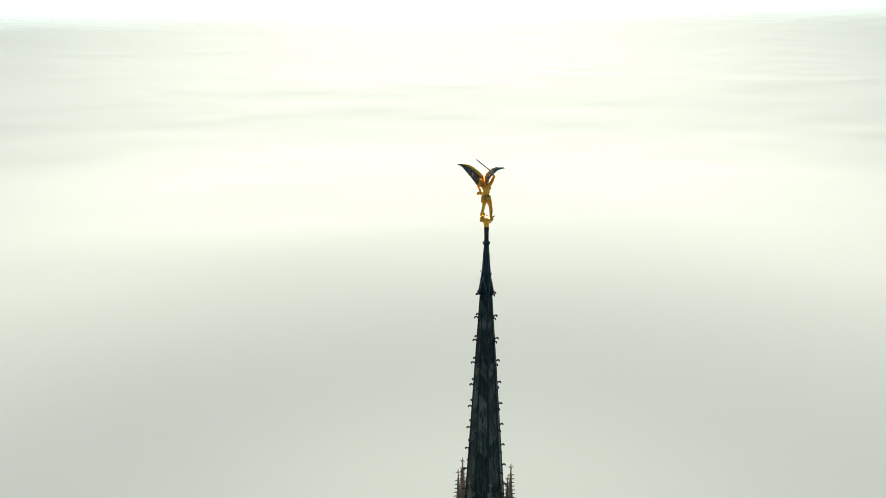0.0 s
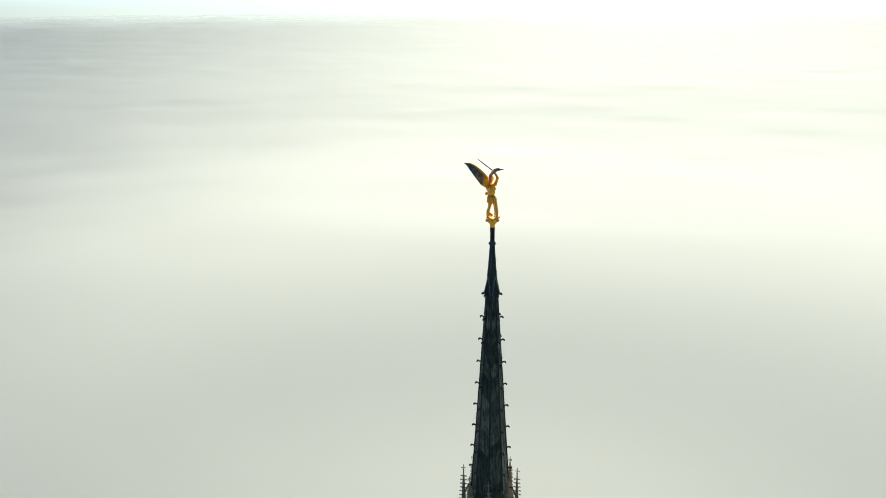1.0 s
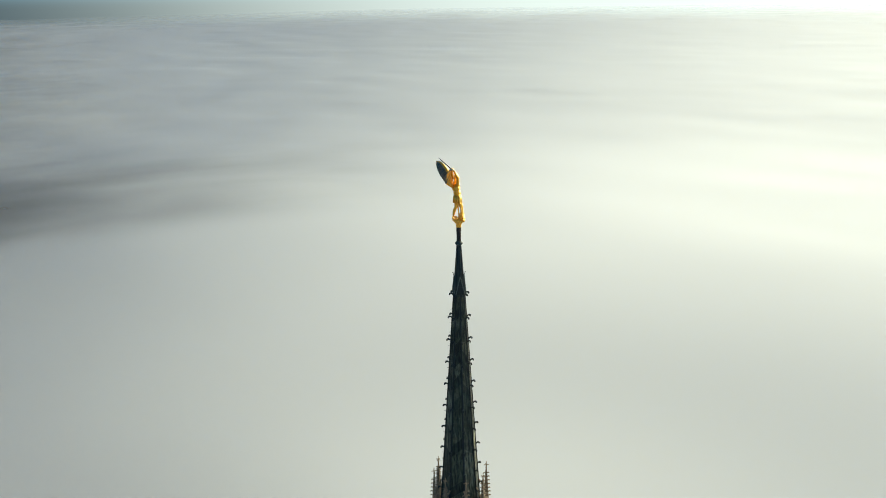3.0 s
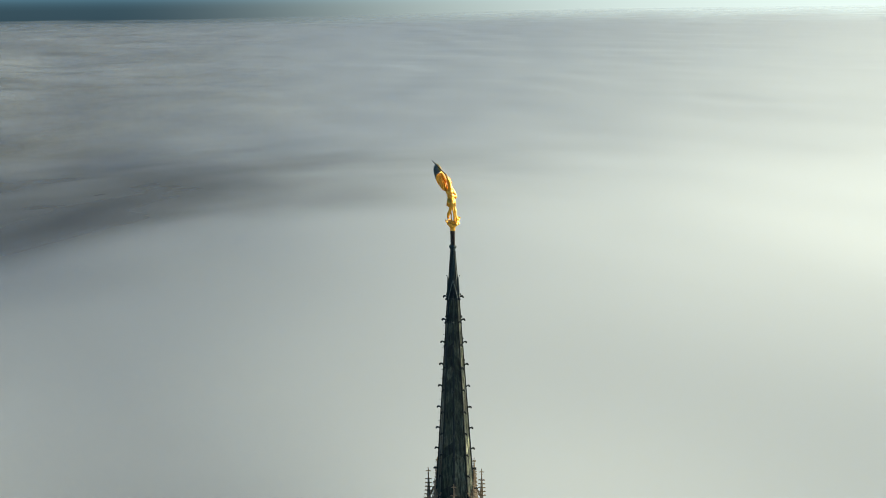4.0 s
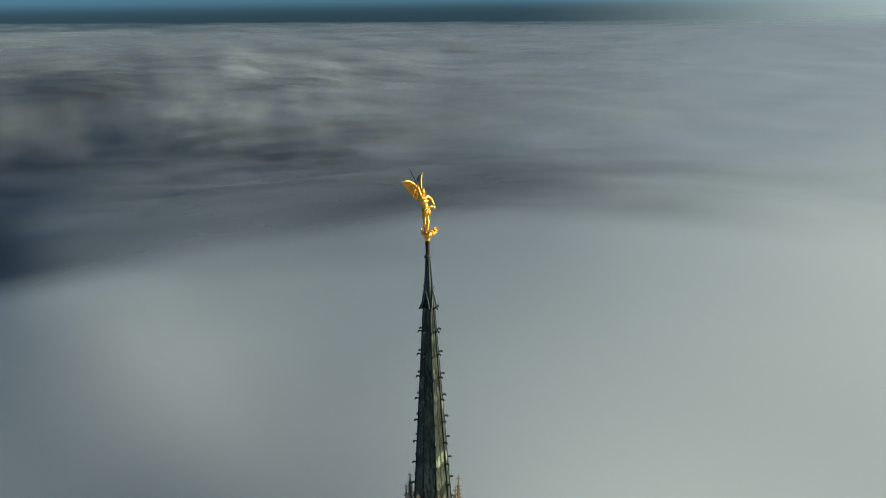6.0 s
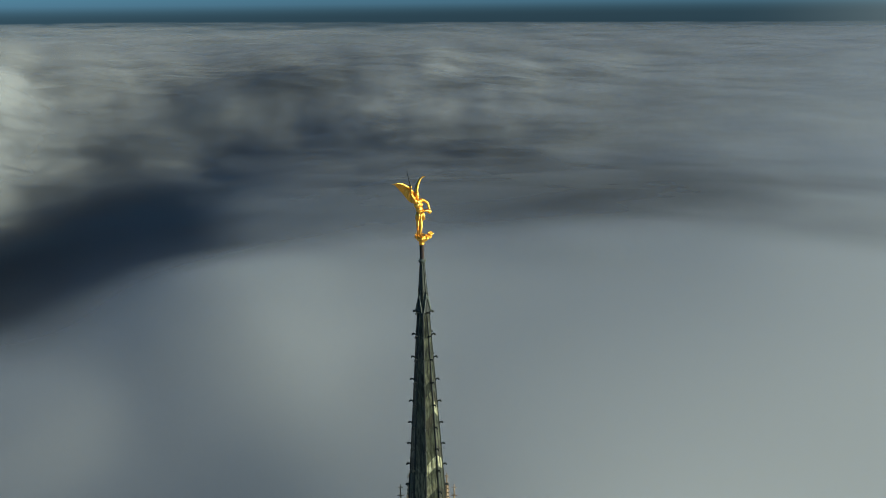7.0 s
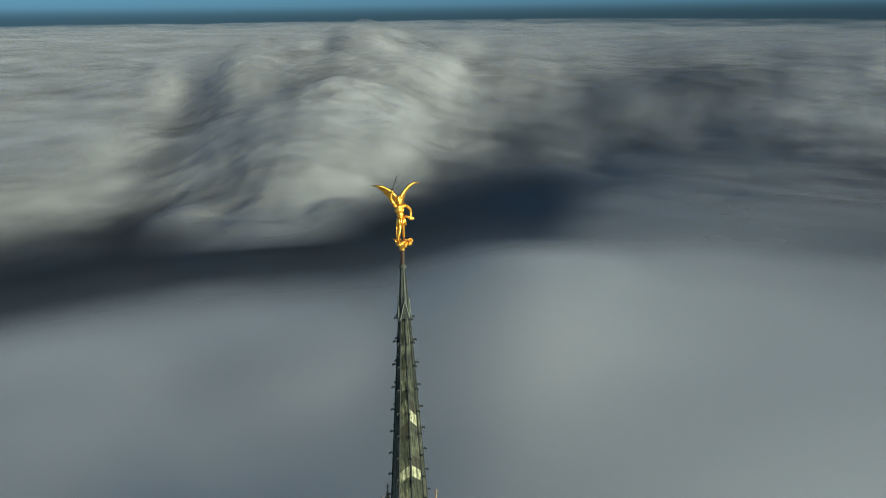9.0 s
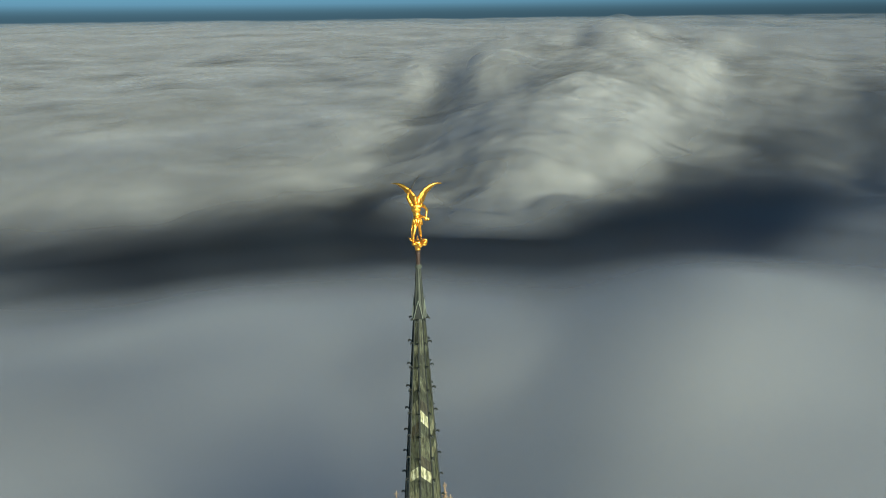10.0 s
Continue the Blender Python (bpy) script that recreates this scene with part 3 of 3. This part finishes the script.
# ================= statue =================
def figure():
    """The gilded winged figure, one mesh: x to its right, y to its front, foot of the base at 0."""
    bm = bmesh.new()

    def P(l_, s_, z):
        return (-l_, s_, z)
    # moulded base and the beast underfoot
    lathe([(0.17, 0.0), (0.19, 0.06), (0.16, 0.12), (0.22, 0.25), (0.34, 0.40), (0.36, 0.46), (0.30, 0.52)], 14, 0, True, bm)
    for l_, s_, z, r in ((0.0, 0.0, 0.52, (0.32, 0.30, 0.14)), (0.28, 0.22, 0.52, (0.17, 0.16, 0.13)), (0.42, 0.38, 0.60, (0.13, 0.14, 0.12)),
                         (0.50, 0.48, 0.70, (0.08, 0.10, 0.07)), (-0.22, -0.18, 0.50, (0.18, 0.16, 0.11)), (0.10, 0.34, 0.44, (0.14, 0.12, 0.12)),
                         (-0.24, 0.20, 0.46, (0.15, 0.13, 0.12)), (0.24, -0.22, 0.44, (0.14, 0.13, 0.12)), (0.16, 0.14, 0.30, (0.14, 0.14, 0.12))):
        ball(bm, P(l_, s_, z), r, 2)
    tube([P(-0.2, -0.2, 0.5), P(-0.34, -0.20, 0.58), P(-0.42, -0.12, 0.72), P(-0.60, -0.05, 0.80)], [0.09, 0.07, 0.04, 0.012], 8, bm)
    tube([P(0.34, 0.3, 0.6), P(0.50, 0.22, 0.66), P(0.56, 0.30, 0.76)], [0.09, 0.07, 0.03], 7, bm)
    ball(bm, P(0.40, 0.28, 0.48), (0.20, 0.19, 0.15), 2)
    ring_c = Vector(P(0.44, 0.30, 0.66))
    tube([ring_c + Vector((0.15 * math.cos(q * 0.7), 0.05 * math.sin(q * 0.35), 0.13 * math.sin(q * 0.7))) for q in range(9)], [0.07, 0.07, 0.06, 0.06, 0.055, 0.05, 0.045, 0.04, 0.03], 7, bm)
    rnd = random.Random(7)
    for q in range(16):
        t = q * 2 * math.pi / 16 + rnd.uniform(-0.15, 0.15)
        rr = rnd.uniform(0.22, 0.36)
        ball(bm, P(rr * math.cos(t), rr * math.sin(t), rnd.uniform(0.36, 0.66)), (rnd.uniform(0.05, 0.1), rnd.uniform(0.05, 0.1), rnd.uniform(0.05, 0.1)), 2)
    tube([P(-0.3, 0.1, 0.62), P(-0.46, 0.12, 0.68), P(-0.55, 0.10, 0.80)], [0.06, 0.04, 0.012], 6, bm)
    tube([P(0.0, -0.25, 0.5), P(-0.05, -0.45, 0.66), P(0.02, -0.42, 0.82)], [0.06, 0.04, 0.012], 7, bm)
    # legs and feet
    tube([P(-0.28, 0.13, 0.64), P(-0.26, 0.10, 0.78), P(-0.24, 0.14, 1.02), P(-0.19, 0.14, 1.30), P(-0.14, 0.03, 1.62), P(-0.10, -0.08, 1.95)], [0.07, 0.07, 0.105, 0.10, 0.15, 0.18], 10, bm)
    tube([P(0.20, -0.26, 0.66), P(0.20, -0.28, 0.80), P(0.18, -0.24, 1.04), P(0.15, -0.13, 1.32), P(0.12, -0.10, 1.62), P(0.10, -0.10, 1.95)], [0.07, 0.07, 0.105, 0.10, 0.15, 0.18], 10, bm)
    ball(bm, P(-0.28, 0.20, 0.63), (0.07, 0.14, 0.05), 2)
    ball(bm, P(0.21, -0.19, 0.66), (0.07, 0.14, 0.05), 2)
    # kilt of straps, trunk, shoulders, neck and head
    for q in range(14):
        t = q * 2 * math.pi / 14
        tube([P(0.17 * math.cos(t), -0.10 + 0.16 * math.sin(t), 2.16), P(0.27 * math.cos(t), -0.08 + 0.23 * math.sin(t), 1.95), P(0.32 * math.cos(t), -0.07 + 0.27 * math.sin(t), 1.64)], [0.045, 0.055, 0.045], 6, bm)
    for l_, s_, z, r in ((0, -0.10, 2.12, (0.23, 0.20, 0.15)), (-0.02, -0.13, 2.32, (0.25, 0.22, 0.23)), (-0.06, -0.19, 2.60, (0.33, 0.25, 0.26)),
                         (-0.04, -0.20, 2.80, (0.36, 0.20, 0.15)), (-0.33, -0.20, 2.88, (0.14, 0.14, 0.14)), (0.28, -0.19, 2.84, (0.14, 0.14, 0.14)),
                         (-0.05, -0.21, 3.02, (0.085, 0.085, 0.12)), (-0.10, -0.22, 3.21, (0.13, 0.145, 0.17)), (-0.10, -0.25, 3.34, (0.145, 0.155, 0.10)),
                         (-0.09, -0.04, 3.17, (0.03, 0.04, 0.05)), (-0.12, 0.0, 2.62, (0.10, 0.07, 0.09)), (0.10, 0.0, 2.61, (0.10, 0.07, 0.09))):
        ball(bm, P(l_, s_, z), r, 2)
    tube([P(-0.08, -0.09, 3.40), P(-0.07, -0.22, 3.50), P(-0.06, -0.36, 3.38)], [0.02, 0.035, 0.02], 6, bm)
    # cloak: folds hanging from the belt behind the legs
    for l_, s_, r in ((-0.30, 0.02, 0.05), (-0.24, -0.14, 0.05)):
        tube([P(l_ * 0.7, s_ - 0.06, 2.12), P(l_ * 1.05, s_ - 0.02, 1.6), P(l_ * 1.2, s_ + 0.03, 1.1), P(l_ * 1.15, s_ + 0.05, 0.66)], [r, r * 1.1, r * 0.8, r * 0.6], 7, bm)
    # baldric across the chest
    tube([P(-0.26, -0.05, 2.84), P(-0.05, 0.04, 2.60), P(0.18, 0.03, 2.28)], [0.03, 0.035, 0.03], 6, bm)
    # raised arm, arm akimbo with a small round shield
    tube([P(-0.34, -0.20, 2.90), P(-0.47, -0.22, 3.10), P(-0.60, -0.26, 3.36), P(-0.53, -0.34, 3.56), P(-0.44, -0.42, 3.72)], [0.11, 0.105, 0.095, 0.08, 0.065], 9, bm)
    ball(bm, P(-0.42, -0.43, 3.77), (0.065, 0.07, 0.07), 2)
    tube([P(0.28, -0.18, 2.86), P(0.46, -0.10, 2.78), P(0.62, 0.04, 2.60), P(0.58, 0.18, 2.36), P(0.54, 0.26, 2.20)], [0.11, 0.10, 0.085, 0.075, 0.06], 9, bm)
    tube([P(0.12, -0.02, 2.16), P(0.32, 0.12, 2.20), P(0.50, 0.22, 2.14)], [0.09, 0.08, 0.10], 8, bm)
    ball(bm, P(0.54, 0.26, 2.10), (0.15, 0.09, 0.15), 2)
    ball(bm, P(0.68, 0.20, 2.06), (0.12, 0.10, 0.11), 2)
    # wings: a strong leading arm and a fan of feathers
    for w in (-1, 1):
        lead = [Vector(P(w * a, b_, c)) for a, b_, c in ((0.08, -0.40, 3.26), (0.28, -0.54, 3.52), (0.52, -0.64, 3.77), (0.82, -0.74, 3.98), (1.12, -0.82, 4.09), (1.46, -0.88, 4.10))]
        trail = [Vector(P(w * a, b_, c)) for a, b_, c in ((0.12, -0.46, 2.66), (0.36, -0.72, 2.84), (0.60, -1.02, 3.36), (0.90, -1.10, 3.72), (1.20, -1.06, 3.99), (1.55, -0.94, 4.10))]
        tube(lead, [0.08, 0.10, 0.095, 0.085, 0.065, 0.03], 9, bm)
        n_f = 19
        for q in range(n_f):
            f = q / (n_f - 1) * 4.98
            i, g = int(f), f - int(f)
            p = lead[i].lerp(lead[i + 1], g)
            e = trail[i].lerp(trail[i + 1], g)
            along = (lead[i + 1] - lead[i]).normalized()
            nrm = (e - p).cross(along).normalized()
            bulge = nrm * (0.045 if q % 2 else 0.035)
            wide = 0.15 - 0.045 * q / n_f
            rows_ = []
            for u, ww in ((0, 0.8), (0.35, 1.0), (0.8, 1.0), (0.96, 0.8), (1.03, 0.3)):
                cpt = p.lerp(e, u) + bulge * math.sin(math.pi * min(u, 1)) * 1.2
                rows_.append([bm.verts.new(cpt + along * wide * ww * sx + nrm * sy * 0.022) for sx, sy in ((-1, 0), (0, 1), (1, 0), (0, -1))])
            for a, b_ in zip(rows_, rows_[1:]):
                for j in range(4):
                    feather = bm.faces.new((a[j], a[(j + 1) % 4], b_[(j + 1) % 4], b_[j]))
                    # the backs of the long feathers are dull grey
                    if q > 3 and (j in (0, 1)) == (nrm.y < 0):
                        feather.material_index = 2
            bm.faces.new(rows_[0][::-1])
            bm.faces.new(rows_[-1])
    bmesh.ops.recalc_face_normals(bm, faces=bm.faces[:])
    gold_faces = len(bm.faces)
    # sword: grip, guard, blade
    hilt, tip = Vector(P(-0.42, -0.42, 3.76)), Vector(P(0.19, -1.27, 4.60))
    way = (tip - hilt).normalized()
    tube([hilt - way * 0.12, hilt + way * 0.16], [0.03, 0.03], 6, bm)
    cross = way.cross(Vector((0, 0, 1))).normalized()
    tube([hilt + way * 0.15 - cross * 0.14, hilt + way * 0.15 + cross * 0.14], 0.025, 6, bm)
    tube([hilt + way * 0.15, hilt + way * 0.9, tip - way * 0.15, tip], [0.034, 0.032, 0.026, 0.008], 4, bm)
    bm.faces.ensure_lookup_table()
    for f in bm.faces[gold_faces:]:
        f.material_index = 1
    return bm


statue = link_mesh("statue", figure(), [GOLD, DARK, WING_BACK], True)
statue.matrix_world = Matrix.Translation((0, 0, Z0 + 4.59)) @ pose(0, 0, 0, 0, 0, 27 - 90)
tagged(statue, "gilded winged figure raising a dark sword on the spire tip", "statue")
